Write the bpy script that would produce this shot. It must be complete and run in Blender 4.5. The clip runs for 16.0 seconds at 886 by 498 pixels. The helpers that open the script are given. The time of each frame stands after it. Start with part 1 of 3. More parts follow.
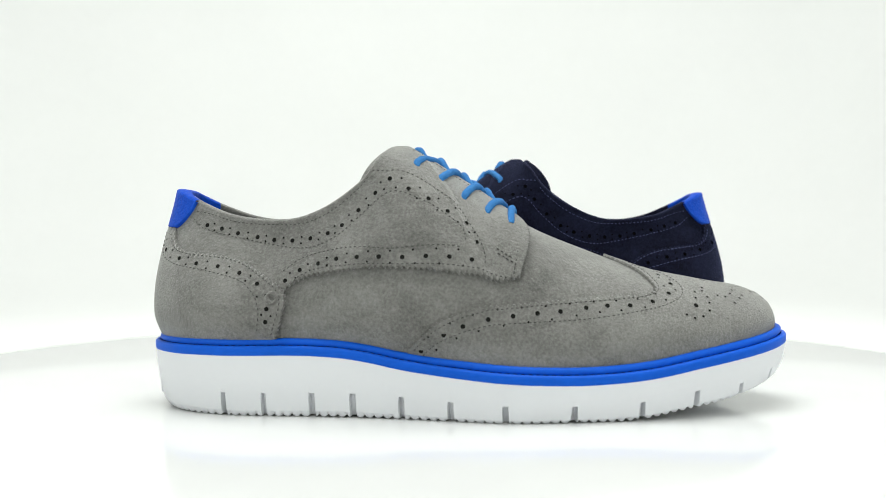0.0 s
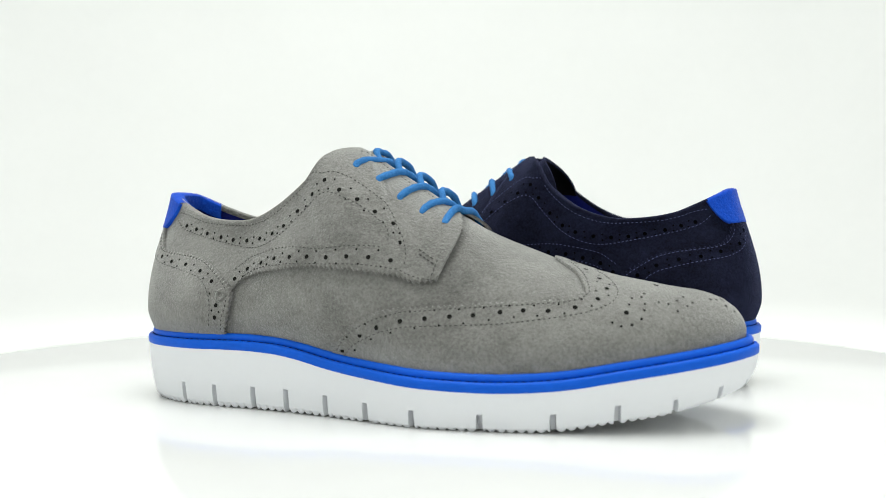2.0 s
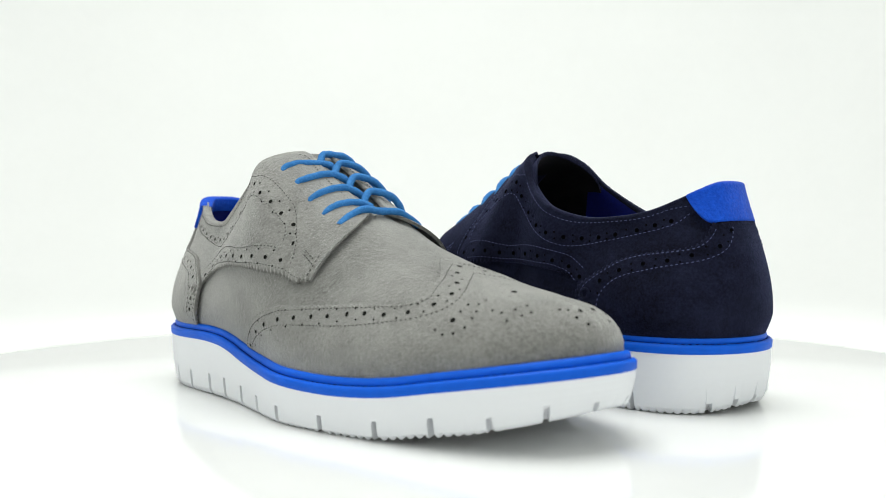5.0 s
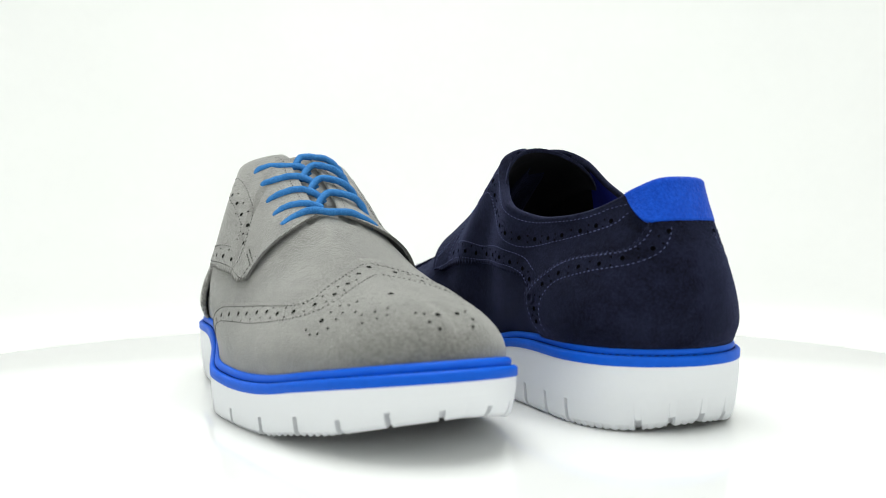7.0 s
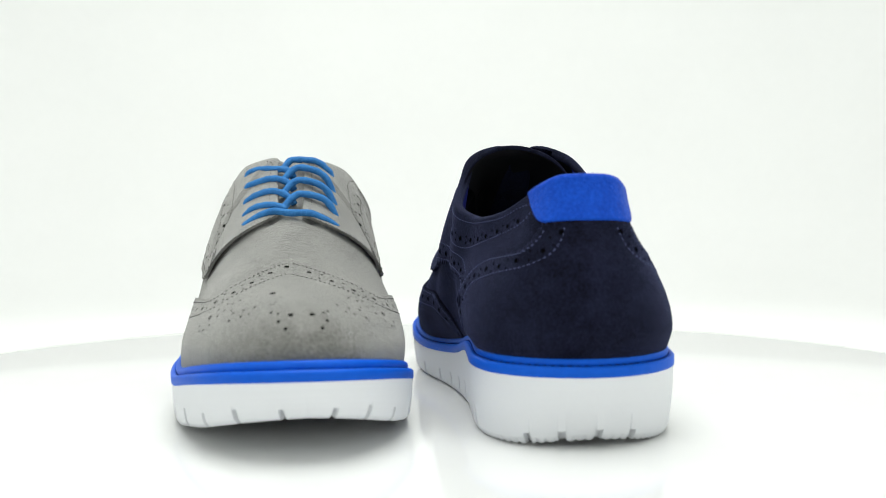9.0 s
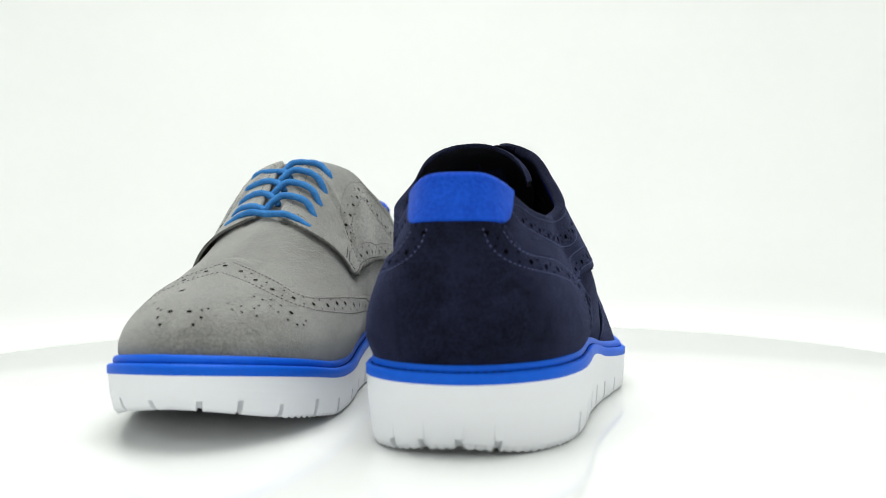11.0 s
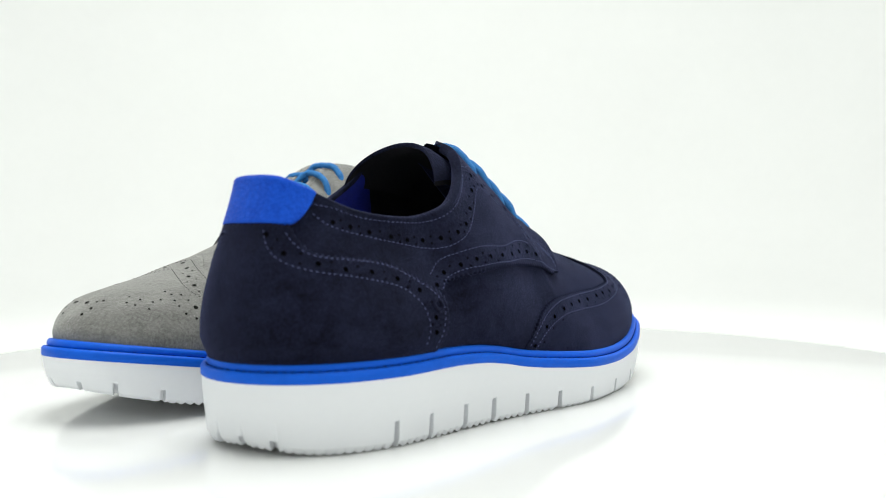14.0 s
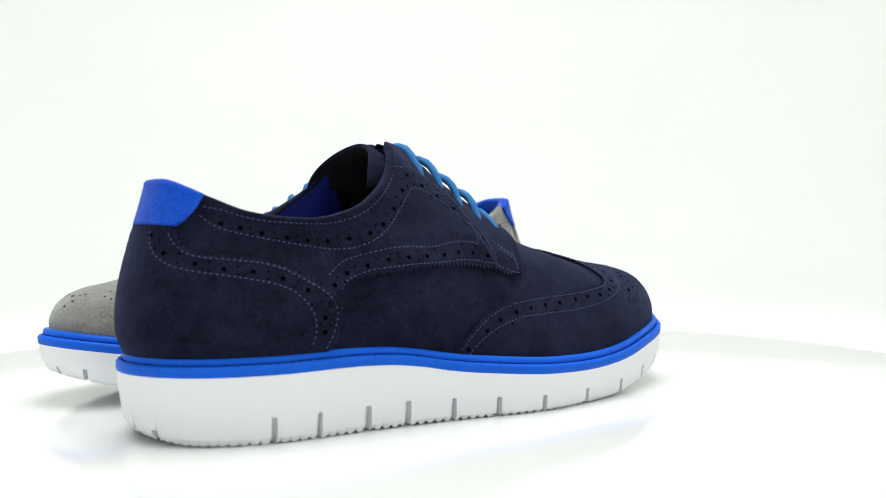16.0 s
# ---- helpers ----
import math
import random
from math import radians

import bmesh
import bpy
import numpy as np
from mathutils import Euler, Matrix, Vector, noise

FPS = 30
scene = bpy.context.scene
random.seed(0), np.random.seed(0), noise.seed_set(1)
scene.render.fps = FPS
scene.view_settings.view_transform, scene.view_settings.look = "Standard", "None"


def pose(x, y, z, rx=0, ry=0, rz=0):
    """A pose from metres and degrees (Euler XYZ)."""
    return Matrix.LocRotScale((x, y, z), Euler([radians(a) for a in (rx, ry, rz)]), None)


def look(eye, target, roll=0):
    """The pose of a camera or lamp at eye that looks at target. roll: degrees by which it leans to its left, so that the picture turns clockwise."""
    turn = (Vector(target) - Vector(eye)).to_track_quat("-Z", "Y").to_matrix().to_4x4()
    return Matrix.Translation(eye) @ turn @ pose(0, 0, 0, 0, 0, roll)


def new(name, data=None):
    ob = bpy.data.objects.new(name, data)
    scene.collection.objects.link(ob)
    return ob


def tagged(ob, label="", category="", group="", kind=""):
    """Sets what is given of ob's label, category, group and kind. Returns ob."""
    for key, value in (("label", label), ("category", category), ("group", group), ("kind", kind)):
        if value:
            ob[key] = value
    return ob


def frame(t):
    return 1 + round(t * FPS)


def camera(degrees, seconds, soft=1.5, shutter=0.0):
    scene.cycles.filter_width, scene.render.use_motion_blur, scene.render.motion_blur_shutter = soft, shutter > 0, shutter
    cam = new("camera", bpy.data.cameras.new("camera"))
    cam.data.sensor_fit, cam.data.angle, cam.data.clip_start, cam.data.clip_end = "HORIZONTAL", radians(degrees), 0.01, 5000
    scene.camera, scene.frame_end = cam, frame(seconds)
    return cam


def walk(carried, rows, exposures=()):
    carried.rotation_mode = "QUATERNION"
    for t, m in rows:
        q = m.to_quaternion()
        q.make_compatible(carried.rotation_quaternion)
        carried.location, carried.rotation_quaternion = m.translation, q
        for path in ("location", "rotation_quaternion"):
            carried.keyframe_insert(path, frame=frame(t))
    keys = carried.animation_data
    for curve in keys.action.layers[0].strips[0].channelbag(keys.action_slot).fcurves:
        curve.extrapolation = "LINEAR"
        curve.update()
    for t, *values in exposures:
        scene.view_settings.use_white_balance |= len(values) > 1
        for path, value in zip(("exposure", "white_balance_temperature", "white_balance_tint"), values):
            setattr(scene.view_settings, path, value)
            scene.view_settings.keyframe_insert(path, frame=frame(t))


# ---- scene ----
# ---- camera: it stands still before a turning table ----
EYE = (0.0, -0.528, 0.0824)
cam = camera(50.34, 16.0, soft=0.85)
cam.data.dof.use_dof, cam.data.dof.focus_distance, cam.data.dof.aperture_fstop = True, 0.465, 9.5
VIEW = pose(*EYE, 90 - 1.084, 0, -1.718) @ pose(0, 0, 0, 0, 0, -0.463)
walk(cam, [(0.0, VIEW), (16.0, VIEW)], [(0.0, -0.04), (4.5, -0.04), (6.2, 0.04), (8.0, 0.04), (8.5, -0.03), (15.0, -0.03), (15.4, 0.03), (16.0, 0.03)])

# ---- light: a white light tent, a softbox above, one at each side ----
world = bpy.data.worlds.new("tent_light")
scene.world = world
world.use_nodes = True
world.node_tree.nodes["Background"].inputs["Color"].default_value = (0.985, 1.0, 0.985, 1)
world.node_tree.nodes["Background"].inputs["Strength"].default_value = 0.165


def softbox(name, eye, target, size, watts, color=(0.978, 1, 0.972)):
    lamp = bpy.data.lights.new(name, "AREA")
    lamp.shape, lamp.size, lamp.energy, lamp.color = "SQUARE", size, watts, color
    ob = new(name, lamp)
    ob.matrix_basis = look(eye, target)
    return ob


softbox("softbox_top", (0.0, 0.05, 1.15), (0, 0.0, 0), 0.8, 13.6)
softbox("softbox_back", (0.0, 0.70, 0.85), (0, 1.38, 0.25), 0.5, 1.2)
softbox("softbox_left", (-0.85, -0.75, 0.9), (0, 0.0, 0.05), 0.6, 1.5)
softbox("softbox_right", (0.85, -0.75, 0.9), (0, 0.0, 0.05), 0.6, 1.5)


# ---- materials ----
def material(name, color, rough=0.6, **extra):
    m = bpy.data.materials.new(name)
    m.use_nodes = True
    b = m.node_tree.nodes["Principled BSDF"]
    b.inputs["Base Color"].default_value = (*color, 1)
    b.inputs["Roughness"].default_value = rough
    for key, value in extra.items():
        b.inputs[key.replace("_", " ").title().replace("Ior", "IOR")].default_value = value
    return m


def node(m, kind, **settings):
    n = m.node_tree.nodes.new(kind)
    for key, value in settings.items():
        n.inputs[key].default_value = value
    return n


def grain(m, dark, light, scale, blotch_scale, blotch, bump, bump_scale, distance=0.0003):
    """Colour from two noises, and fine relief, in the thing's own space."""
    tree, b = m.node_tree, m.node_tree.nodes["Principled BSDF"]
    where = node(m, "ShaderNodeTexCoord")
    fine, wide, relief = (node(m, "ShaderNodeTexNoise", Scale=k, Detail=d) for k, d in ((scale, 6.0), (blotch_scale, 3.0), (bump_scale, 4.0)))
    for n in (fine, wide, relief):
        tree.links.new(where.outputs["Object"], n.inputs["Vector"])
    ramp = m.node_tree.nodes.new("ShaderNodeMix")
    ramp.data_type = "RGBA"
    ramp.inputs[6].default_value, ramp.inputs[7].default_value = (*dark, 1), (*light, 1)
    mix = m.node_tree.nodes.new("ShaderNodeMix")
    mix.inputs[0].default_value = blotch
    tree.links.new(fine.outputs["Fac"], mix.inputs[2])
    tree.links.new(wide.outputs["Fac"], mix.inputs[3])
    spread = m.node_tree.nodes.new("ShaderNodeMapRange")
    spread.inputs[1].default_value, spread.inputs[2].default_value = 0.3, 0.7
    tree.links.new(mix.outputs[0], spread.inputs[0])
    tree.links.new(spread.outputs[0], ramp.inputs[0])
    tree.links.new(ramp.outputs[2], b.inputs["Base Color"])
    rise = node(m, "ShaderNodeBump", Strength=bump, Distance=distance)
    tree.links.new(relief.outputs["Fac"], rise.inputs["Height"])
    tree.links.new(rise.outputs["Normal"], b.inputs["Normal"])
    return m


def suede(m, dark, light, fibre, nap, cloud, shares, bump, distance):
    """Napped leather: fine fibres, brushed streaks and broad clouds of pile, in the thing's own space."""
    tree, b = m.node_tree, m.node_tree.nodes["Principled BSDF"]
    where = node(m, "ShaderNodeTexCoord")
    brushed = node(m, "ShaderNodeMapping")
    brushed.inputs["Scale"].default_value = (0.8, 1.0, 1.1)
    brushed.inputs["Rotation"].default_value = (0.0, 0.35, 0.2)
    tree.links.new(where.outputs["Object"], brushed.inputs["Vector"])
    total = None
    for scale, detail, warp, share in ((fibre, 4.0, 0.0, shares[0]), (nap, 5.0, 0.8, shares[1]), (cloud, 3.0, 0.4, shares[2])):
        n = node(m, "ShaderNodeTexNoise", Scale=scale, Detail=detail, Distortion=warp, Roughness=0.6)
        tree.links.new(where.outputs["Object"] if warp == 0 else brushed.outputs["Vector"], n.inputs["Vector"])
        part_of = tree.nodes.new("ShaderNodeMath")
        part_of.operation = "MULTIPLY_ADD"
        part_of.inputs[1].default_value = share
        part_of.inputs[2].default_value = 0.0
        tree.links.new(n.outputs["Fac"], part_of.inputs[0])
        if total is not None:
            tree.links.new(total, part_of.inputs[2])
        total = part_of.outputs[0]
    spread = tree.nodes.new("ShaderNodeMapRange")
    spread.inputs[1].default_value, spread.inputs[2].default_value = 0.34, 0.66
    tree.links.new(total, spread.inputs[0])
    mix = tree.nodes.new("ShaderNodeMix")
    mix.data_type = "RGBA"
    mix.inputs[6].default_value, mix.inputs[7].default_value = (*dark, 1), (*light, 1)
    tree.links.new(spread.outputs[0], mix.inputs[0])
    tree.links.new(mix.outputs[2], b.inputs["Base Color"])
    pile = node(m, "ShaderNodeTexNoise", Scale=fibre * 1.1, Detail=5.0, Roughness=0.7)
    tree.links.new(where.outputs["Object"], pile.inputs["Vector"])
    rise = node(m, "ShaderNodeBump", Strength=bump, Distance=distance)
    tree.links.new(pile.outputs["Fac"], rise.inputs["Height"])
    tree.links.new(rise.outputs["Normal"], b.inputs["Normal"])
    return m


GREY = suede(material("grey_suede", (0.2, 0.2, 0.19), 0.95, sheen_weight=0.8, sheen_roughness=0.5, specular_ior_level=0.08),
             (0.100, 0.099, 0.092), (0.318, 0.314, 0.298), 760, 110, 30, (0.40, 0.18, 0.42), 1.0, 0.0008)
NAVY = suede(material("navy_suede", (0.01, 0.01, 0.025), 0.9, sheen_weight=0.22, sheen_roughness=0.4, specular_ior_level=0.06),
             (0.0008, 0.0009, 0.0038), (0.0158, 0.0186, 0.0415), 900, 150, 38, (0.40, 0.26, 0.34), 0.9, 0.00045)
for m, tint in ((GREY, (0.8, 0.8, 0.78, 1)), (NAVY, (0.28, 0.33, 0.7, 1))):
    m.node_tree.nodes["Principled BSDF"].inputs["Sheen Tint"].default_value = tint
BLUE_SUEDE = grain(material("blue_suede", (0.01, 0.08, 0.6), 0.9, sheen_weight=0.1, specular_ior_level=0.1),
                   (0.003, 0.045, 0.40), (0.009, 0.092, 0.62), 620, 90, 0.4, 0.9, 900, 0.0005)
BLUE_RUBBER = grain(material("blue_rubber", (0.01, 0.1, 0.75), 0.5, specular_ior_level=0.16),
                    (0.002, 0.098, 0.62), (0.004, 0.118, 0.72), 300, 30, 0.5, 0.1, 900, 0.0001)
WHITE_RUBBER = grain(material("white_rubber", (0.8, 0.8, 0.82), 0.5, specular_ior_level=0.3),
                     (0.853, 0.87, 0.90), (0.88, 0.897, 0.925), 400, 12, 0.7, 0.08, 1200, 0.0001)
LACE = grain(material("blue_cord", (0.04, 0.22, 0.62), 0.8, specular_ior_level=0.2), (0.018, 0.13, 0.38), (0.06, 0.255, 0.60), 1300, 200, 0.25, 1.0, 1500, 0.0005)
THREAD_GREY = material("grey_thread", (0.07, 0.07, 0.065), 0.9)
THREAD_BLUE = material("blue_thread", (0.056, 0.070, 0.170), 0.8)
THREAD_WELT = material("dark_blue_thread", (0.004, 0.020, 0.14), 0.8, specular_ior_level=0.2)
# near-black discs on the leather: the shade in uncut holes, put into colour
HOLE_SHADE = material("hole_shade", (0.018, 0.018, 0.017), 1.0, specular_ior_level=0.0)
HOLE_SHADE_NAVY = material("navy_hole_shade", (0.0015, 0.0015, 0.002), 1.0, specular_ior_level=0.0)
LINING_BLUE = grain(material("blue_lining", (0.008, 0.015, 0.2), 0.7, specular_ior_level=0.2), (0.005, 0.009, 0.12), (0.009, 0.018, 0.22), 700, 60, 0.5, 0.2, 900)
LINING_BLACK = grain(material("black_lining", (0.008, 0.008, 0.01), 0.85, specular_ior_level=0.12), (0.005, 0.005, 0.007), (0.010, 0.010, 0.012), 700, 60, 0.5, 0.2, 900)
TABLE_WHITE = grain(material("white_acrylic", (0.85, 0.85, 0.85), 0.10, specular_ior_level=0.45),
                    (0.765, 0.772, 0.767), (0.795, 0.802, 0.797), 40, 6, 0.6, 0.02, 30, 0.0001)
PAPER = grain(material("white_paper", (0.85, 0.86, 0.84), 0.9), (0.846, 0.854, 0.844), (0.872, 0.880, 0.870), 60, 4, 0.6, 0.05, 200, 0.0002)


# ---- the shoe's form: welt outline, section by section, heel to toe ----
# right foot X, Y | left foot X, Y | top X, middle Y, half width, Z | k1, outer bulge, k2, kz, inner bulge of the section curve
STATIONS = np.array([
    (0.0000, 0.0000, 0.0000, 0.0000, 0.0158, 0.0000, 0.0000, 0.1030, 0.36, 0.0040, 0, 0.3, 0.0040),
    (0.0028, -0.0145, 0.0028, 0.0145, 0.0170, 0.0000, 0.0085, 0.1026, 0.36, 0.0040, 0, 0.3, 0.0040),
    (0.0105, -0.0275, 0.0100, 0.0270, 0.0215, 0.0000, 0.0138, 0.0998, 0.38, 0.0042, 0, 0.32, 0.0045),
    (0.0235, -0.0385, 0.0230, 0.0370, 0.0305, 0.0000, 0.0190, 0.0950, 0.42, 0.0050, 0, 0.35, 0.0058),
    (0.0435, -0.0462, 0.0430, 0.0405, 0.0440, 0.0000, 0.0246, 0.0900, 0.45, 0.0058, 0, 0.35, 0.0082),
    (0.0650, -0.0490, 0.0650, 0.0385, 0.0600, 0.0000, 0.0295, 0.0876, 0.45, 0.0070, 0, 0.35, 0.0120),
    (0.0850, -0.0503, 0.0850, 0.0360, 0.0760, 0.0000, 0.0318, 0.0880, 0.45, 0.0065, 0, 0.35, 0.0148),
    (0.1040, -0.0525, 0.1040, 0.0342, 0.0920, -0.0003, 0.0328, 0.0940, 0.47, 0.0060, 0, 0.27, 0.0142),
    (0.1250, -0.0560, 0.1250, 0.0335, 0.1080, -0.0032, 0.0292, 0.1058, 0.46, 0.0050, 0.05, 0.17, 0.0128),
    (0.1490, -0.0615, 0.1480, 0.0342, 0.1175, -0.0094, 0.0238, 0.1170, 0.42, 0.0032, 0.3, 0.06, 0.0180),
    (0.1720, -0.0662, 0.1700, 0.0365, 0.1250, -0.0105, 0.0000, 0.1220, 0.32, -0.0010, 0.445, 0, 0.0195),
    (0.1950, -0.0655, 0.1930, 0.0402, 0.1500, -0.0105, 0.0000, 0.1078, 0.33, -0.0015, 0.445, 0, 0.0185),
    (0.2180, -0.0625, 0.2150, 0.0425, 0.1830, -0.0105, 0.0000, 0.0857, 0.49, 0.0010, 0.45, 0, 0.0125),
    (0.2400, -0.0580, 0.2370, 0.0430, 0.2130, -0.0105, 0.0000, 0.0726, 0.58, 0.0015, 0.5, 0, 0.0055),
    (0.2620, -0.0510, 0.2600, 0.0400, 0.2400, -0.0105, 0.0000, 0.0627, 0.62, 0.0012, 0.55, 0, 0.0020),
    (0.2820, -0.0420, 0.2800, 0.0325, 0.2620, -0.0095, 0.0000, 0.0579, 0.64, 0.0010, 0.55, 0, 0.0012),
    (0.2960, -0.0310, 0.2950, 0.0235, 0.2730, -0.0085, 0.0000, 0.0558, 0.66, 0.0006, 0.57, 0, 0.0006),
    (0.3055, -0.0170, 0.3050, 0.0120, 0.2785, -0.0075, 0.0000, 0.0550, 0.68, 0.0004, 0.58, 0, 0.0004),
    (0.3091, -0.0030, 0.3091, -0.0030, 0.2800, -0.0070, 0.0000, 0.0547, 0.68, 0.0004, 0.58, 0, 0.0004),
])
LAST = len(STATIONS) - 1
# the heel swells backwards under the collar
STATIONS[:5, 4] -= (0.0010, 0.0010, 0.0006, 0, 0)
STATIONS[:5, 9] += (0.0030, 0.0030, 0.0022, 0.0010, 0)
STATIONS[:5, 12] += (0.0030, 0.0030, 0.0022, 0.0010, 0)
# the outer quarter swells below the facing
STATIONS[6:10, 9] += (0.0036, 0.0090, 0.0100, 0.0032)
STATIONS[6:10, 5] -= (0.0005, 0.0018, 0.0024, 0.0007)
STATIONS[6:10, 6] += (0.0005, 0.0018, 0.0024, 0.0007)
STATIONS[:5, 10] += (0.42, 0.40, 0.26, 0.14, 0.05)
# the navy shoe's instep leans towards its inner side
NAVY_STATIONS = STATIONS.copy()
NAVY_STATIONS[:, 5] += (0, 0, 0, 0, 0, 0, 0.001, 0.0033, 0.0068, 0.0108, 0.0125, 0.0115, 0.009, 0.006, 0.003, 0.001, 0, 0, 0)
NAVY_STATIONS[:4, 4] += 0.0012
# and its outer quarter falls flatter from the facing to the welt
NAVY_STATIONS[7:13, 9] += (-0.001, -0.006, -0.014, -0.011, -0.007, -0.003)
NAVY_STATIONS[9:12, 10] -= (0.17, 0.10, 0.05)
NAVY_STATIONS[9:12, 12] += 0.004
NAVY_STATIONS[7, 6] += 0.0025
NAVY_STATIONS[9, 5:7] += (0.0018, -0.0018)
NAVY_STATIONS[9:18, 7] += (0.0018, 0.0020, 0.0008, 0, 0.0008, 0.0018, 0.0020, 0.0016, 0.0010)
# its toe stands fuller
NAVY_STATIONS[13:, 7] += (0.0004, 0.0012, 0.0022, 0.0026, 0.0028, 0.0028)
NAVY_STATIONS[14:, 4] += (0.001, 0.002, 0.003, 0.003, 0.003)
NAVY_STATIONS[9:13, 12] += 0.003
FORM = {"table": STATIONS}
# underside of the blue welt over the shoe's length
WELT_X = np.array([0.0, 0.046, 0.086, 0.099, 0.112, 0.124, 0.149, 0.185, 0.210, 0.235, 0.260, 0.289, 0.309])
WELT_Z = np.array([0.0262, 0.0263, 0.0264, 0.0256, 0.0237, 0.0213, 0.0181, 0.0155, 0.0152, 0.0169, 0.0209, 0.0254, 0.0283])


def smooth_table(knots, values, x):
    """A smooth curve through the values at the knots."""
    slope = np.gradient(values, knots)
    i = np.clip(np.searchsorted(knots, x) - 1, 0, len(knots) - 2)
    h = knots[i + 1] - knots[i]
    t = np.clip((x - knots[i]) / h, 0, 1)
    return ((2 * t**3 - 3 * t**2 + 1) * values[i] + (t**3 - 2 * t**2 + t) * h * slope[i]
            + (-2 * t**3 + 3 * t**2) * values[i + 1] + (t**3 - t**2) * h * slope[i + 1])


def station(s, column, mirror=1.0):
    """A column of the table at the place s (0 heel, LAST toe); mirror: how it goes on past both ends."""
    c = FORM["table"][:, column]
    c = np.concatenate([[2 * c[0] - c[1] if mirror < 0 else c[1]], c, [2 * c[-1] - c[-2] if mirror < 0 else c[-2]]])
    s = np.clip(np.asarray(s, float), 0, LAST)
    i = np.minimum(s.astype(int), LAST - 1)
    t = s - i
    p0, p1, p2, p3 = c[i], c[i + 1], c[i + 2], c[i + 3]
    return 0.5 * (2 * p1 + (p2 - p0) * t + (2 * p0 - 5 * p1 + 4 * p2 - p3) * t**2 + (3 * p1 - p0 - 3 * p2 + p3) * t**3)


def outline(side, s):
    """The welt's edge in plan, and its outward normal. side: -1 outer (right), 1 inner (left)."""
    k = 0 if side < 0 else 2
    def place(q):
        return np.stack([station(q, k), station(q, k + 1, -1.0)], -1)
    s = np.asarray(s, float)
    p = place(s)
    d = place(np.minimum(s + 0.02, LAST)) - place(np.maximum(s - 0.02, 0))
    n = np.stack([-d[..., 1], d[..., 0]], -1) * side
    return p, n / np.maximum(np.linalg.norm(n, axis=-1, keepdims=True), 1e-9)


def welt_z(x):
    return smooth_table(WELT_X, WELT_Z, np.clip(x, 0, 0.309))


def skin(side, s, v, out=0.0):
    """A point of the upper: s from heel (0) to toe (LAST), v from the welt (0) to topline or ridge (1), raised by out."""
    s, v = np.broadcast_arrays(np.asarray(s, float), np.asarray(v, float))
    p, n = outline(side, s)
    inset = 0.0048 + 0.0012 * np.clip((s[..., None] - 14) / 4, 0, 1)
    foot = np.concatenate([p - n * inset, (welt_z(p[..., 0]) + 0.0050)[..., None]], -1)
    width = np.maximum(station(s, 6), 0)
    top = np.stack([station(s, 4), station(s, 5) + side * width, station(s, 7)], -1)
    k1, bulge, k2, kz = (station(s, c)[..., None] for c in (8, 9 if side < 0 else 12, 10, 11))
    rise = (top - foot)[..., 2:]
    up = np.array([0, 0, 1.0])
    flat = foot - top
    flat = flat * np.array([1, 1, 0.0])
    n3 = np.concatenate([n, np.zeros_like(n[..., :1])], -1)
    p1 = foot + up * rise * k1 + n3 * bulge
    # over the instep the section leaves the ridge along the ridge's own slope
    e0, e1 = np.clip(s - 0.3, 0, LAST), np.clip(s + 0.3, 0, LAST)
    dx = station(e1, 4) - station(e0, 4)
    fall = np.clip((station(e1, 7) - station(e0, 7)) / np.maximum(dx, 1e-4), -1.2, 0) * np.clip((s - 9.0) / 1.0, 0, 1)
    p2 = top + flat * k2 - up * rise * kz + up * (fall[..., None] * flat[..., :1] * k2)
    w = v[..., None]
    q = (1 - w)**3 * foot + 3 * w * (1 - w)**2 * p1 + 3 * w**2 * (1 - w) * p2 + w**3 * top
    if np.any(np.asarray(out) != 0):
        e = 0.004
        ds = skin(side, np.clip(s + 0.05, 0, LAST), v) - skin(side, np.clip(s - 0.05, 0, LAST), v)
        v0, v1 = np.clip(v - e, 0, 1), np.clip(v + e, 0, 1)
        dv = skin(side, s, v1) - skin(side, s, v0)
        m = np.cross(dv, ds) * side
        m[..., 1] *= np.clip(s / 0.4, 0, 1) * np.clip((LAST - s) / 0.4, 0, 1) * np.where(s > 9.99, np.clip((1 - v) / 0.05, 0, 1), 1)
        q = q + m / np.maximum(np.linalg.norm(m, axis=-1, keepdims=True), 1e-9) * (np.asarray(out) * np.where(np.asarray(out) > 0, np.clip(0.3 + v / 0.2, 0, 1), 1))[..., None]
    return q
# ---- end of the form ----


# ---- mesh helpers ----
def part(name, bm, mat, parent=None, label="", smooth=True):
    mesh = bpy.data.meshes.new(name)
    bmesh.ops.recalc_face_normals(bm, faces=bm.faces)
    for f in bm.faces:
        f.smooth = smooth
    bm.to_mesh(mesh)
    bm.free()
    mesh.materials.append(mat)
    ob = new(name, mesh)
    ob.parent = parent
    return tagged(ob, label)


def add_grid(bm, points, close=False):
    """Faces over an array of points, rows by columns."""
    rows, cols = points.shape[:2]
    vs = [[bm.verts.new(points[i, j]) for j in range(cols)] for i in range(rows)]
    for i in range(rows - (0 if close else 1)):
        for j in range(cols - 1):
            a, b, c, d = vs[i][j], vs[i][j + 1], vs[(i + 1) % rows][j + 1], vs[(i + 1) % rows][j]
            if len({a, b, c, d}) == 4:
                bm.faces.new((a, b, c, d))
    return vs


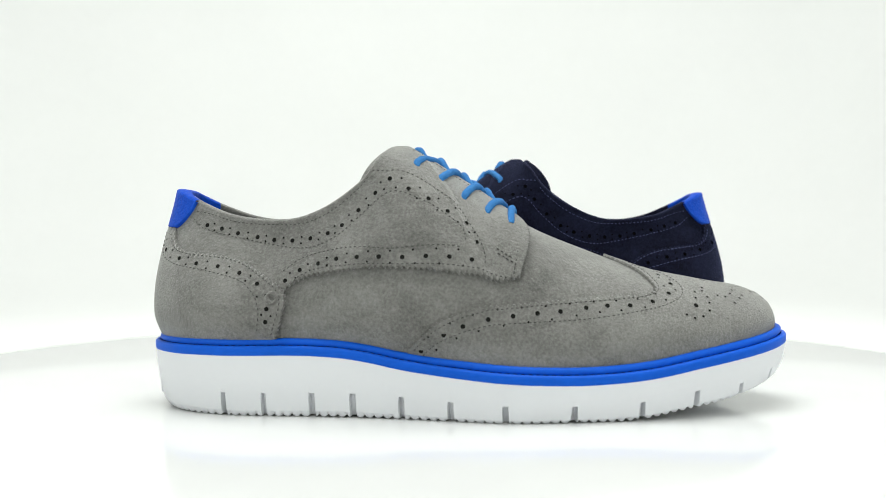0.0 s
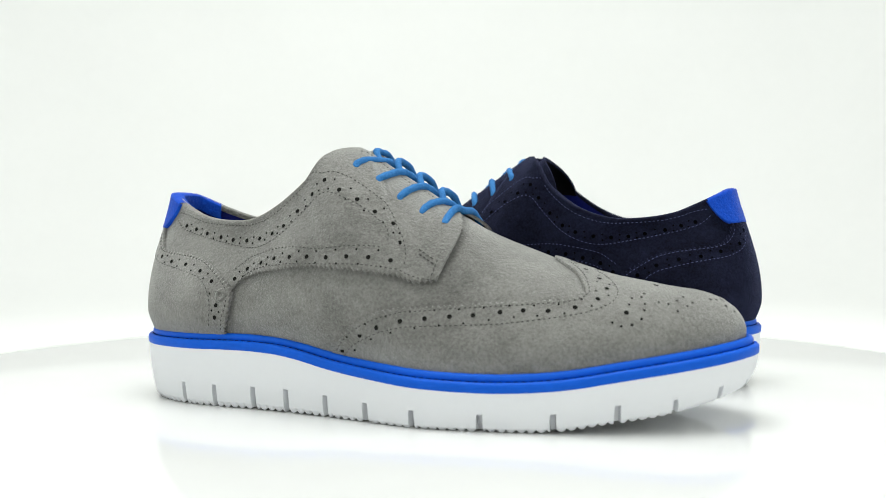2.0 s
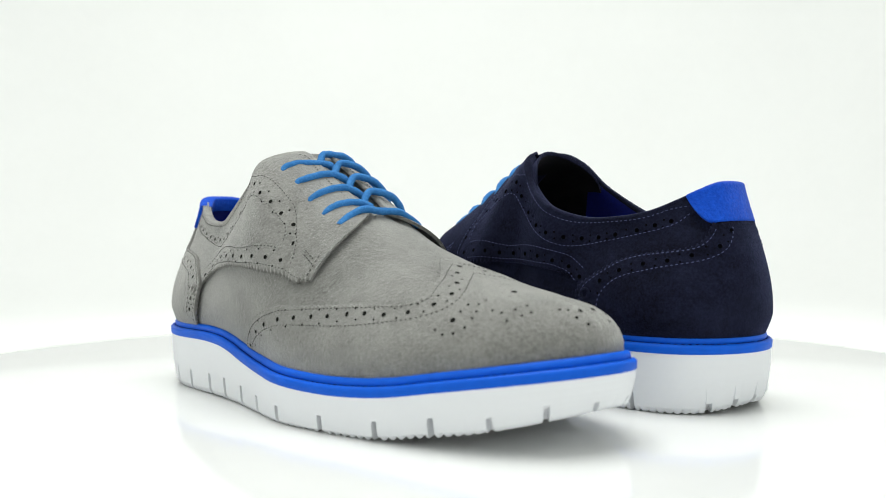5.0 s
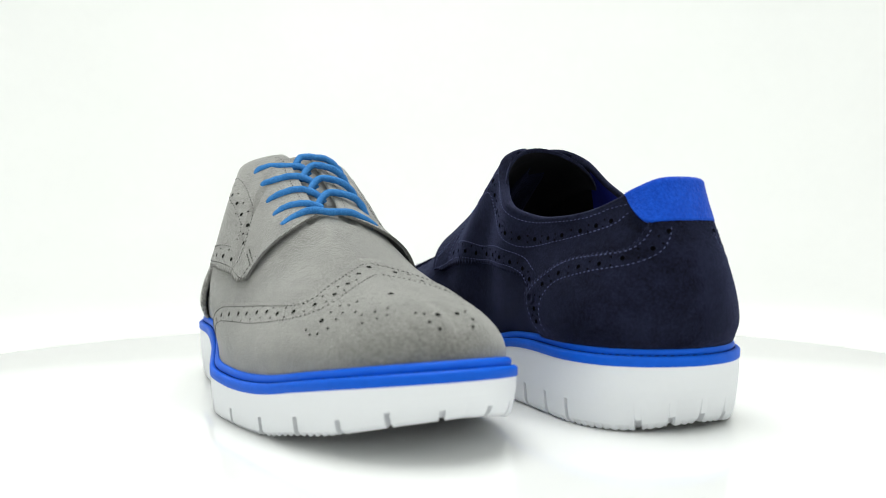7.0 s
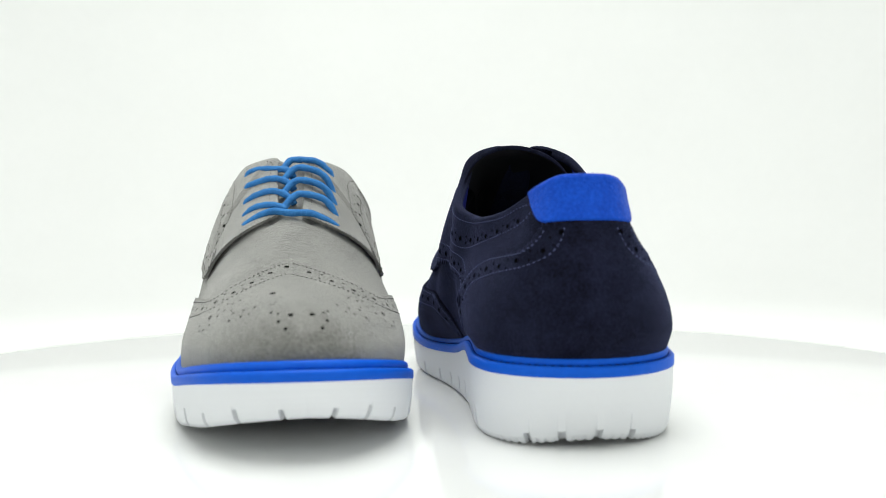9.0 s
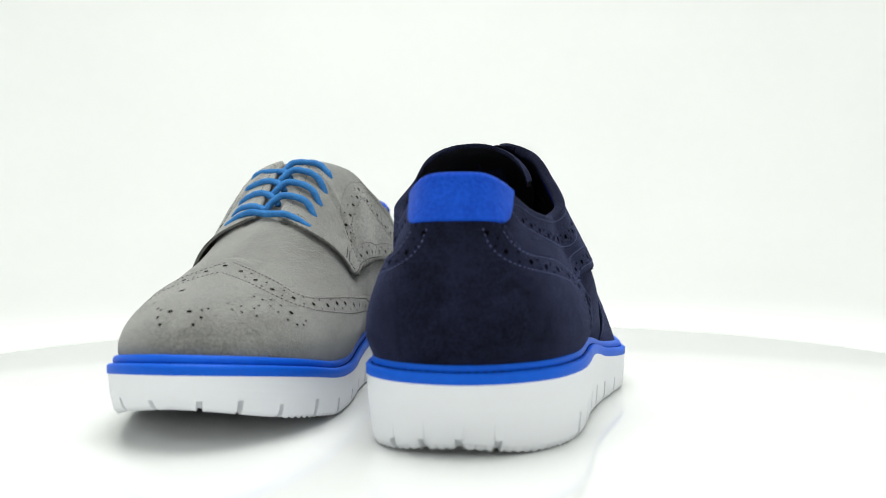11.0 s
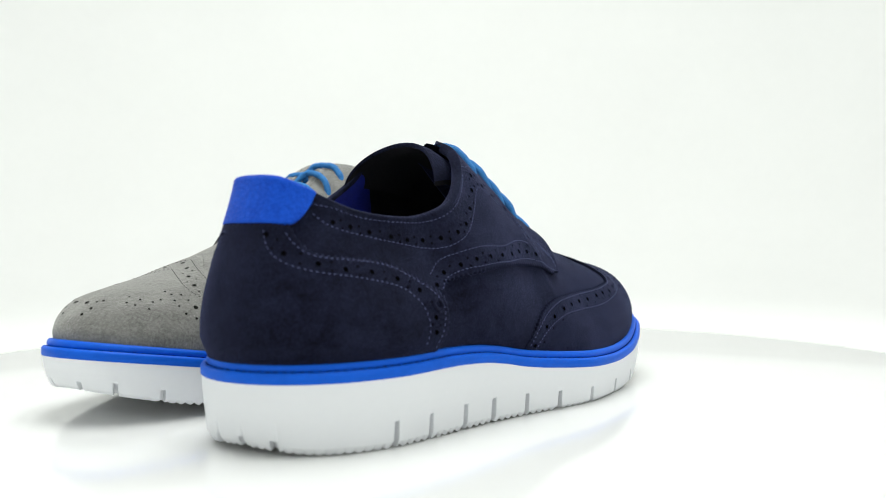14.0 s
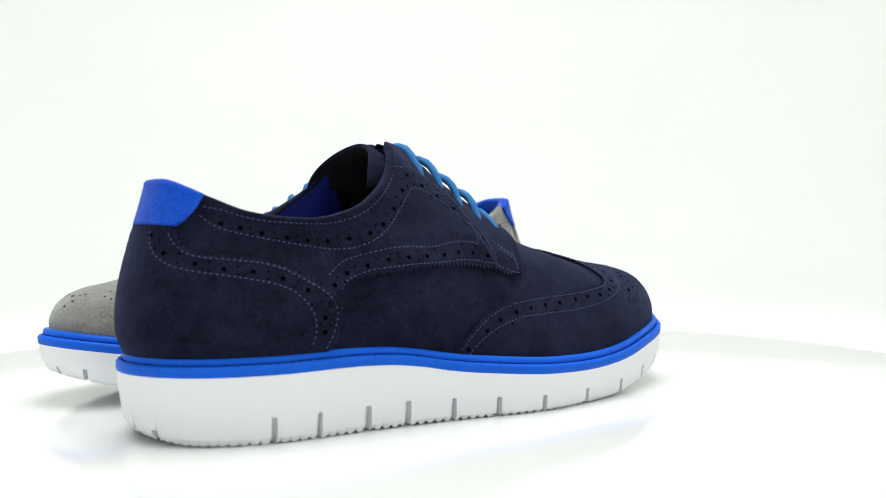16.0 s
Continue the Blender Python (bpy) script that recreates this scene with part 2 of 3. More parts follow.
def along(knots, n, curve=True):
    """n points evenly along a curve through knots."""
    k = np.array(knots, float)
    if curve and len(k) > 2:
        p = np.concatenate([[2 * k[0] - k[1]], k, [2 * k[-1] - k[-2]]])
        out = []
        for i in range(len(k) - 1):
            t = np.linspace(0, 1, 24, endpoint=False)[:, None]
            p0, p1, p2, p3 = p[i:i + 4]
            out.append(0.5 * (2 * p1 + (p2 - p0) * t + (2 * p0 - 5 * p1 + 4 * p2 - p3) * t**2 + (3 * p1 - p0 - 3 * p2 + p3) * t**3))
        k = np.concatenate(out + [k[-1:]])
    d = np.concatenate([[0], np.cumsum(np.linalg.norm(np.diff(k, axis=0) * np.array([0.02, 0.08] if k.shape[1] == 2 else [1, 1, 1]), axis=1))])
    u = np.linspace(0, d[-1], n)
    return np.stack([np.interp(u, d, k[:, c]) for c in range(k.shape[1])], -1)


def paired(knots, n):
    """Two matched curves from rows of (s, v, s, v)."""
    k = np.array(knots, float)
    i = np.arange(len(k))
    u = np.linspace(0, len(k) - 1, n)
    w = np.stack([smooth_table(i.astype(float), k[:, c], u) for c in range(4)], -1)
    return w[:, :2], w[:, 2:]


def run_length(side, sv):
    q = skin(side, sv[:, 0], sv[:, 1])
    return np.concatenate([[0], np.cumsum(np.linalg.norm(np.diff(q, axis=0), axis=1))])


def teeth(length, pitch=0.0025):
    return 2 * np.abs((length / pitch) % 1.0 - 0.5)


def panel(side, low, high, rows, thick, under, lift=None, pinked="", bm=None, loose="", bow=0.0):
    """A sewn piece of leather between two curves on the upper, with its cut edges. pinked: which edges are toothed (l, h). loose: edges that meet the other side's piece (s start, e end, r ridge)."""
    bm = bm or bmesh.new()
    w = (np.linspace(0, 1, rows) if "r" not in loose else 1 - (1 - np.linspace(0, 1, rows))**1.1)[None, :, None]
    grid = low[:, None] * (1 - w) + high[:, None] * w
    grid[..., 0] += bow * np.clip((np.linspace(0, 1, len(low))[:, None] - 0.85) / 0.15, 0, 1) * np.sin(math.pi * w[..., 0])
    for key, step in (("l", 1), ("h", -1)):
        if key in pinked:
            edge = 0 if step > 0 else -1
            d = grid[:, edge + step] - grid[:, edge]
            size = np.linalg.norm(skin(side, grid[:, edge + step, 0], grid[:, edge + step, 1]) - skin(side, grid[:, edge, 0], grid[:, edge, 1]), axis=-1)
            bite = (d / np.maximum(size, 1e-5)[:, None]) * (0.0017 * teeth(run_length(side, grid[:, edge])) * np.clip(size / 0.0003, 0, 1))[:, None]
            if "r" in loose:
                bite[grid[:, edge, 1] > 0.985] = 0
            for k, share in enumerate((1, 0.62, 0.3, 0.1)):
                grid[:, edge + step * k] += bite * share
    if "e" in pinked:
        grid[-1] += (grid[-2] - grid[-1]) * (0.0010 / 0.00035 * teeth(run_length(side, grid[-1]), 0.0030))[:, None]
    s, v = grid[..., 0], np.clip(grid[..., 1], 0, 1)
    out = np.full(s.shape, under + thick)
    if lift is not None:
        out = out + lift(np.linspace(0, 1, len(low))[:, None], np.linspace(0, 1, rows)[None, :])
    top = skin(side, s, v, out)
    vs = add_grid(bm, top)
    low_out = skin(side, s, v, out - thick)
    n, m = len(low), rows
    ring = [(i, 0) for i in range(n)] + [(n - 1, j) for j in range(1, m)] + [(i, m - 1) for i in range(n - 2, -1, -1)] + [(0, j) for j in range(m - 2, 0, -1)]
    base = [bm.verts.new(low_out[i, j]) for i, j in ring]
    for k in range(len(ring)):
        a, b = ring[k], ring[(k + 1) % len(ring)]
        if ("s" in loose and a[0] == b[0] == 0) or ("e" in loose and a[0] == b[0] == n - 1) or ("r" in loose and v[a] > 0.999 and v[b] > 0.999):
            continue
        f = (vs[a[0]][a[1]], vs[b[0]][b[1]], base[(k + 1) % len(ring)], base[k])
        bm.faces.new(f)
    return bm


def roll(bm, side, s, outer, inner, drop):
    """The rounded edge along the topline, folded over to the inside."""
    top = skin(side, s, np.ones_like(s))
    up = top - skin(side, s, np.full_like(s, 0.97))
    up /= np.linalg.norm(up, axis=-1, keepdims=True)
    a, c = (skin(side, s, np.ones_like(s), np.full_like(s, o)) for o in (outer, inner))
    rows = [skin(side, s, np.full_like(s, 0.985), np.full_like(s, outer))]
    for t in np.linspace(0, math.pi, 9):
        rows.append((a + c) / 2 + (a - c) / 2 * math.cos(t) + up * math.sin(t) * 0.0013)
    rows.append(skin(side, s, np.full_like(s, 1 - drop), np.full_like(s, inner)))
    add_grid(bm, np.stack(rows, 1))
    return bm


def frame_at(side, s, v, out):
    """A point on the upper with its two tangents and normal."""
    p = skin(side, s, v, np.asarray(out, float))
    ds = skin(side, min(s + 0.05, LAST), v) - skin(side, max(s - 0.05, 0), v)
    dv = skin(side, s, min(v + 0.01, 1)) - skin(side, s, max(v - 0.01, 0))
    n = np.cross(dv, ds) * side
    n /= np.linalg.norm(n)
    a = ds / np.linalg.norm(ds)
    return p, a, np.cross(n, a), n


def add_hole(bm, side, s, v, out, radius):
    """A punched hole, not cut: a soft raised lip (second material) round a disc dark as its inner shade."""
    p, a, b, n = frame_at(side, s, v, out)
    turn = [a * math.cos(t) + b * math.sin(t) for t in np.arange(12) * math.pi / 6]
    rings = [[bm.verts.new(p + d * radius * r + n * h) for d in turn]
             for r, h in ((1.42, -0.00005), (1.22, 0.00016), (1.04, 0.00012), (0.92, 0.00003))]
    for k in range(12):
        m = (k + 1) % 12
        for low, high in zip(rings[:-1], rings[1:]):
            bm.faces.new((low[k], low[m], high[m], high[k])).material_index = 1
    bm.faces.new(rings[-1])


def add_stitches(bm, side, knots, out, pitch=0.0022, length=0.00110, thick=0.00036, shift=0.0):
    """Short raised thread stitches along a curve on the upper."""
    sv = along(knots, 400)
    d = run_length(side, sv)
    for c in np.arange(pitch * 0.5, d[-1] - pitch * 0.4, pitch):
        e = [np.array([np.interp(c + h, d, sv[:, 0]), np.interp(c + h, d, sv[:, 1])]) for h in (-length / 2, length / 2)]
        p, a, b, n = frame_at(side, *e[0], out)
        q = frame_at(side, *e[1], out)[0]
        a = (q - p) / max(np.linalg.norm(q - p), 1e-9)
        b = np.cross(n, a) * thick / 2
        mid = (p + q) / 2 + n * thick * 0.8
        ring = [bm.verts.new(x) for x in (p - b, q - b, q + b, p + b)]
        top = [bm.verts.new(x) for x in (mid - b * 0.8 - a * length * 0.25, mid - b * 0.8 + a * length * 0.25, mid + b * 0.8 + a * length * 0.25, mid + b * 0.8 - a * length * 0.25)]
        bm.faces.new(top)
        for k in range(4):
            bm.faces.new((ring[k], ring[(k + 1) % 4], top[(k + 1) % 4], top[k]))


def tube(points, radius, sides=10, seed=0):
    """A round cord along points, with a light twist in its surface."""
    bm = bmesh.new()
    p = along(points, 40)
    rings = []
    for i in range(len(p)):
        t = p[min(i + 1, len(p) - 1)] - p[max(i - 1, 0)]
        t /= np.linalg.norm(t)
        a = np.cross(t, (0, 0, 1.0))
        a /= max(np.linalg.norm(a), 1e-6)
        b = np.cross(a, t)
        ang = np.arange(sides) * 2 * math.pi / sides
        r = radius * (1 + 0.05 * np.cos(2 * ang + i * 0.9 + seed))
        rings.append(p[i] + np.outer(np.cos(ang) * r, a) + np.outer(np.sin(ang) * r, b))
    vs = add_grid(bm, np.array([np.concatenate([r, r[:1]]) for r in rings]))
    bmesh.ops.remove_doubles(bm, verts=bm.verts, dist=1e-6)
    for end in (0, -1):
        mid = p[end]
        c = bm.verts.new(mid)
        bm.verts.ensure_lookup_table()
        ring = [min(bm.verts, key=lambda w, q=q: (w.co - Vector(q)).length) for q in rings[end]]
        for k in range(sides):
            if len({ring[k], ring[(k + 1) % sides]}) == 2:
                bm.faces.new((ring[k], ring[(k + 1) % sides], c))
    return bm


# ---- curves of the pattern on the upper: (s, v) ----
QUARTER = [(0, 0.02, 0, 1), (2.5, 0.02, 2.2, 1), (4.6, 0.03, 4.0, 1), (5.1, 0.27, 5.0, 1), (5.45, 0.375, 5.6, 1), (6.05, 0.475, 6.3, 1), (6.92, 0.456, 7.1, 1),
           (8.22, 0.381, 8.2, 1), (8.72, 0.35, 8.8, 1), (9.23, 0.331, 9.3, 0.995), (9.85, 0.331, 9.75, 0.93), (10.2, 0.338, 10.3, 0.905), (10.44, 0.36, 10.9, 0.905), (10.68, 0.378, 11.68, 0.915)]
COUNTER = [(0, 0.02, 0, 0.76), (0.9, 0.02, 0.9, 0.76), (1.5, 0.02, 1.6, 0.75), (2.1, 0.02, 1.95, 0.67), (2.6, 0.02, 2.45, 0.619), (3.2, 0.02, 3.3, 0.631),
           (3.8, 0.02, 3.95, 0.638), (4.15, 0.02, 4.45, 0.613), (4.4, 0.02, 4.8, 0.556), (4.48, 0.02, 5.2, 0.465), (4.54, 0.02, 5.5, 0.385), (4.6, 0.02, 5.48, 0.26), (4.66, 0.02, 5.2, 0.04)]
WING = [(8.15, 0.015, 8.15, 0.038), (8.5, 0.015, 8.35, 0.088), (8.9, 0.015, 8.68, 0.15), (9.4, 0.015, 9.2, 0.2), (10.2, 0.015, 9.9, 0.244), (11.2, 0.015, 10.9, 0.306), (12.0, 0.015, 11.68, 0.344),
        (12.9, 0.015, 12.48, 0.388), (13.5, 0.015, 13.05, 0.431), (14.0, 0.015, 13.38, 0.513), (14.6, 0.015, 13.43, 0.625), (15.2, 0.015, 13.42, 0.781), (16.0, 0.015, 13.32, 1.0), (17.0, 0.015, 14.8, 1.0),
        (18.0, 0.015, 18.0, 1.0)]
TAB = [(0, 0.73, 0, 1), (0.6, 0.73, 0.6, 1), (1.25, 0.735, 1.25, 1), (1.68, 0.75, 1.78, 1), (2.02, 0.80, 2.15, 1), (2.36, 0.90, 2.43, 1), (2.58, 0.985, 2.63, 1)]
BAND_HOLES = [(3.15, 0.863), (3.7, 0.875), (4.25, 0.869), (4.85, 0.856), (5.35, 0.838), (5.9, 0.825), (6.45, 0.794),
              (6.95, 0.763), (7.33, 0.756), (7.78, 0.775), (8.32, 0.788), (8.75, 0.794), (9.0, 0.688), (9.3, 0.613),
              (9.6, 0.55), (9.93, 0.519), (10.03, 0.463)]
ARC_HOLES = [(5.55, 0.463), (6.0, 0.55), (6.55, 0.562), (7.03, 0.544), (7.5, 0.5), (7.97, 0.456), (8.43, 0.419),
             (8.85, 0.4), (9.28, 0.388), (9.73, 0.381)]
COUNTER_HOLES = [(0.95, 0.67), (1.5, 0.581), (2.45, 0.55), (3.15, 0.537), (3.8, 0.537), (4.4, 0.5), (4.85, 0.419), (5.05, 0.235), (5.0, 0.15)]
WING_HOLES = [(8.4, 0.044), (8.85, 0.113), (9.23, 0.15), (9.75, 0.188), (10.3, 0.225), (10.82, 0.256), (11.28, 0.275),
              (11.78, 0.3), (12.2, 0.319), (12.65, 0.331), (13.15, 0.375), (13.6, 0.475), (13.85, 0.613), (13.83, 0.75),
              (13.7, 0.881)]
QUARTER_SEAMS = [[(2.55, 0.931), (3.3, 0.963), (4.2, 0.969), (4.75, 0.975), (5.6, 0.975), (6.6, 0.945), (7.25, 0.94), (7.7, 0.95), (8.25, 0.963)],
                 [(2.45, 0.869), (3.05, 0.831), (4.25, 0.831), (5.55, 0.781), (6.55, 0.713), (7.22, 0.706), (7.95, 0.738), (8.62, 0.731), (9.1, 0.631), (9.55, 0.537), (9.78, 0.488), (9.73, 0.431)],
                 [(8.4, 0.985), (8.75, 0.856), (9.0, 0.806), (9.5, 0.663), (9.93, 0.569), (10.12, 0.5), (10.12, 0.431), (10.0, 0.375)],
                 [(5.5, 0.544), (6.15, 0.65), (7.08, 0.613), (8.32, 0.469), (9.65, 0.419)],
                 [(5.65, 0.425), (6.0, 0.506), (6.55, 0.525), (7.28, 0.475), (8.47, 0.388), (9.53, 0.356), (10.23, 0.363), (10.68, 0.381)],
                 [(9.72, 0.875), (10.3, 0.852), (10.9, 0.85), (11.5, 0.865)]]
# along the free front edge of the quarter, and the short double bar at its corner
FRONT_SEAMS = [[(10.60, 0.390), (10.82, 0.469), (11.05, 0.562), (11.22, 0.656), (11.40, 0.825)],
               [(10.45, 0.480), (10.62, 0.472), (10.80, 0.462)], [(10.43, 0.460), (10.60, 0.452), (10.77, 0.442)]]
COUNTER_SEAMS = [[(0.85, 0.70), (1.0, 0.61), (1.4, 0.545), (2.2, 0.506), (3.35, 0.494), (4.3, 0.45), (4.7, 0.356), (4.85, 0.225), (4.75, 0.06)],
                 [(1.5, 0.70), (1.8, 0.64), (2.35, 0.595), (3.3, 0.606), (3.95, 0.612), (4.4, 0.587), (4.72, 0.53), (5.08, 0.445), (5.33, 0.36), (5.34, 0.25), (5.05, 0.05)]]
WING_SEAMS = [[(8.4, 0.019), (8.6, 0.062), (8.9, 0.1), (9.57, 0.156), (10.75, 0.219), (11.85, 0.25), (12.8, 0.3), (13.4, 0.363), (13.85, 0.469), (14.05, 0.613), (14.05, 0.781), (13.95, 0.995)],
              [(8.25, 0.038), (8.5, 0.094), (8.8, 0.138), (9.25, 0.181), (9.98, 0.231), (10.88, 0.288), (11.68, 0.325), (12.45, 0.363), (13.08, 0.413), (13.45, 0.506), (13.53, 0.625), (13.55, 0.781), (13.47, 0.995)]]
# first and last eyelet of each facing
EYELET_ENDS = {-1: ((0.1321, -0.0328), (0.1755, -0.0318)), 1: ((0.1330, 0.0098), (0.1785, 0.0114))}
# X, middle Y, half width, drop at the edges, Z
TONGUE = [(0.185, -0.0105, 0.012, 0.004, 0.0820), (0.168, -0.0105, 0.016, 0.006, 0.0930), (0.150, -0.0105, 0.020, 0.009, 0.1040), (0.135, -0.010, 0.022, 0.012, 0.1130),
          (0.122, -0.008, 0.0245, 0.016, 0.1195), (0.1145, -0.006, 0.0262, 0.018, 0.1222), (0.1088, -0.004, 0.0268, 0.020, 0.1232)]
GROOVES = [0.0435, 0.0628, 0.0851, 0.1037, 0.1259, 0.1477, 0.1715, 0.2015, 0.2314, 0.2567, 0.2790, 0.2965]
SOLE_X = np.array([0.0, 0.010, 0.025, 0.10, 0.20, 0.235, 0.250, 0.2745, 0.289, 0.303, 0.3095])
SOLE_Z = np.array([0.0018, -0.0002, -0.0008, -0.0008, -0.0010, 0.0000, 0.0024, 0.0062, 0.0096, 0.0130, 0.0145])


def between(holes):
    """Pairs of small holes between the large ones."""
    h = np.array(holes)
    out = []
    for a, b in zip(h[:-1], h[1:]):
        d = (b - a) * np.array([0.02, 0.08])
        d /= np.linalg.norm(d)
        side = np.array([-d[1] / 0.02, d[0] / 0.08]) * 0.0022
        out += [(a + b) / 2 + side, (a + b) / 2 - side]
    return [tuple(o) for o in out]


def loop_of(n):
    """The whole welt outline, outer side heel to toe and back along the inner side: points, normals."""
    s = np.linspace(0, LAST, n)
    (p, q), (a, b) = outline(-1, s), outline(1, s[-2:0:-1])
    return np.concatenate([p, a]), np.concatenate([q, b])


def sweep(profile, n=420):
    """A closed band round the outline; profile rows: (outward, above the welt's underside)."""
    p, q = loop_of(n)
    z = welt_z(p[:, 0])
    bm = bmesh.new()
    rows = np.stack([np.concatenate([p + q * d, (z + h)[:, None]], -1) for d, h in profile], 1)
    add_grid(bm, rows, close=True)
    return bm


def make_sole():
    n = 1150
    s = np.linspace(0, LAST, n)
    bm = bmesh.new()
    bottoms = []
    for side in (-1, 1):
        p, q = outline(side, s)
        z = welt_z(p[:, 0]) + 0.0006
        length = np.concatenate([[0], np.cumsum(np.linalg.norm(np.diff(p, axis=0), axis=1))])
        half = np.argmax(p[:, 0] > 0.15)
        cuts = [(length[np.argmin(np.abs(p[:, 0] - x) + np.where(s < 1.5, 1, 0))], 0.0105 if x < 0.26 else 0.0055) for x in GROOVES]
        cuts += [(d, 0.0042) for d in ((0.0018, 0.0175) if side < 0 else (0.0140, 0.029))]
        cuts += [(length[-1] - d, 0.0040) for d in ((0.010,) if side < 0 else (0.012,))]
        low = smooth_table(SOLE_X, SOLE_Z, p[:, 0]) + (0.0007 + 0.0006 * np.clip((length - 0.04) / 0.03, 0, 1)) * teeth(length, 0.0042)**2 * np.clip((0.29 - p[:, 0]) / 0.03, 0, 1)
        low = np.maximum(low, -0.0009)
        depth, top = np.zeros(n), np.full(n, 0.0)
        for c, h in cuts:
            near_cut = np.abs(length - c) < (0.0016 if c < 0.04 else 0.00128 if h > 0.006 else 0.0012)
            depth[near_cut], top[near_cut] = 1, h
        rows = []
        frac = np.array([0, 0.03, 0.2, 0.4, 0.55, 0.7, 0.82, 0.9, 0.96, 1.0])
        for f in frac:
            h = z + (low - z) * f if f > 0.9 else z + (smooth_table(SOLE_X, SOLE_Z, p[:, 0]) - z) * f
            draft = -0.0042 * f**2 * np.exp(-np.minimum(length, length[-1] - length) / 0.05) - 0.0012 * f**2 - 0.0012 * max(0, (f - 0.88) / 0.12)**2
            rows.append((h, draft))
        # the slots start at their own height: slide the rows there
        for k in (5, 6):
            h, d = rows[k]
            base = smooth_table(SOLE_X, SOLE_Z, p[:, 0])
            want = base + top + (0.0004 if k == 5 else -0.0004)
            rows[k] = (np.where(depth > 0, want, h), d)
        pts = []
        for k, (h, d) in enumerate(rows):
            inward = np.where((depth > 0) & (k >= 6), 0.0030, 0)
            if k >= 7:
                b = smooth_table(SOLE_X, SOLE_Z, p[:, 0]) + top
                h = np.where(depth > 0, b - 0.0004 - (k - 6) / 3 * (top - 0.0010), h)
            pts.append(np.concatenate([p + q * (d - inward)[:, None], h[:, None]], -1))
        add_grid(bm, np.stack(pts, 1))
        bottoms.append((pts[-1], p, q))
    (r, rp, rq), (l, lp, lq) = bottoms
    mid_z = np.minimum(r[:, 2], l[:, 2])
    m1, m2 = r.copy(), l.copy()
    m1[:, :2] -= rq * 0.006
    m2[:, :2] -= lq * 0.006
    m1[:, 2] += 0.0035
    m2[:, 2] += 0.0035
    cut = slice(8, n - 8)
    add_grid(bm, np.stack([r, m1], 1))
    add_grid(bm, np.stack([l, m2], 1))
    add_grid(bm, np.stack([m1[cut], m2[cut]], 1))
    bmesh.ops.remove_doubles(bm, verts=bm.verts, dist=2e-5)
    return bm


def decorate(piece, sides, seams, holes, single, out, thread, leather, middle=()):
    """The seams and the punched holes of a sewn piece, as its own parts."""
    bm = bmesh.new()
    for side in sides:
        for knots in seams:
            add_stitches(bm, side, knots, out)
    tagged(part("stitching", bm, thread, piece, smooth=False), kind="stuff")
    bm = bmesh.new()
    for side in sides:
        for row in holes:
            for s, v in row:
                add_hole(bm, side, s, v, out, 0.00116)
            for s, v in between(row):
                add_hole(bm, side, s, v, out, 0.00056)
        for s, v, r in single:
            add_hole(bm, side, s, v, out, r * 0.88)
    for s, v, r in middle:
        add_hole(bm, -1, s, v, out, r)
    pattern = tagged(part("brogue_pattern", bm, HOLE_SHADE if thread is THREAD_GREY else HOLE_SHADE_NAVY, piece, "punched brogue holes, dark discs for the shade inside"), kind="stuff")
    pattern.data.materials.append(leather)


def open_front(s, v):
    """1 where the vamp lies open under the laces, 0 elsewhere."""
    return np.clip((s - 9.7) / 0.25, 0, 1) * np.clip((11.72 - s) / 0.22, 0, 1) * np.clip((v - 0.80) / 0.07, 0, 1)


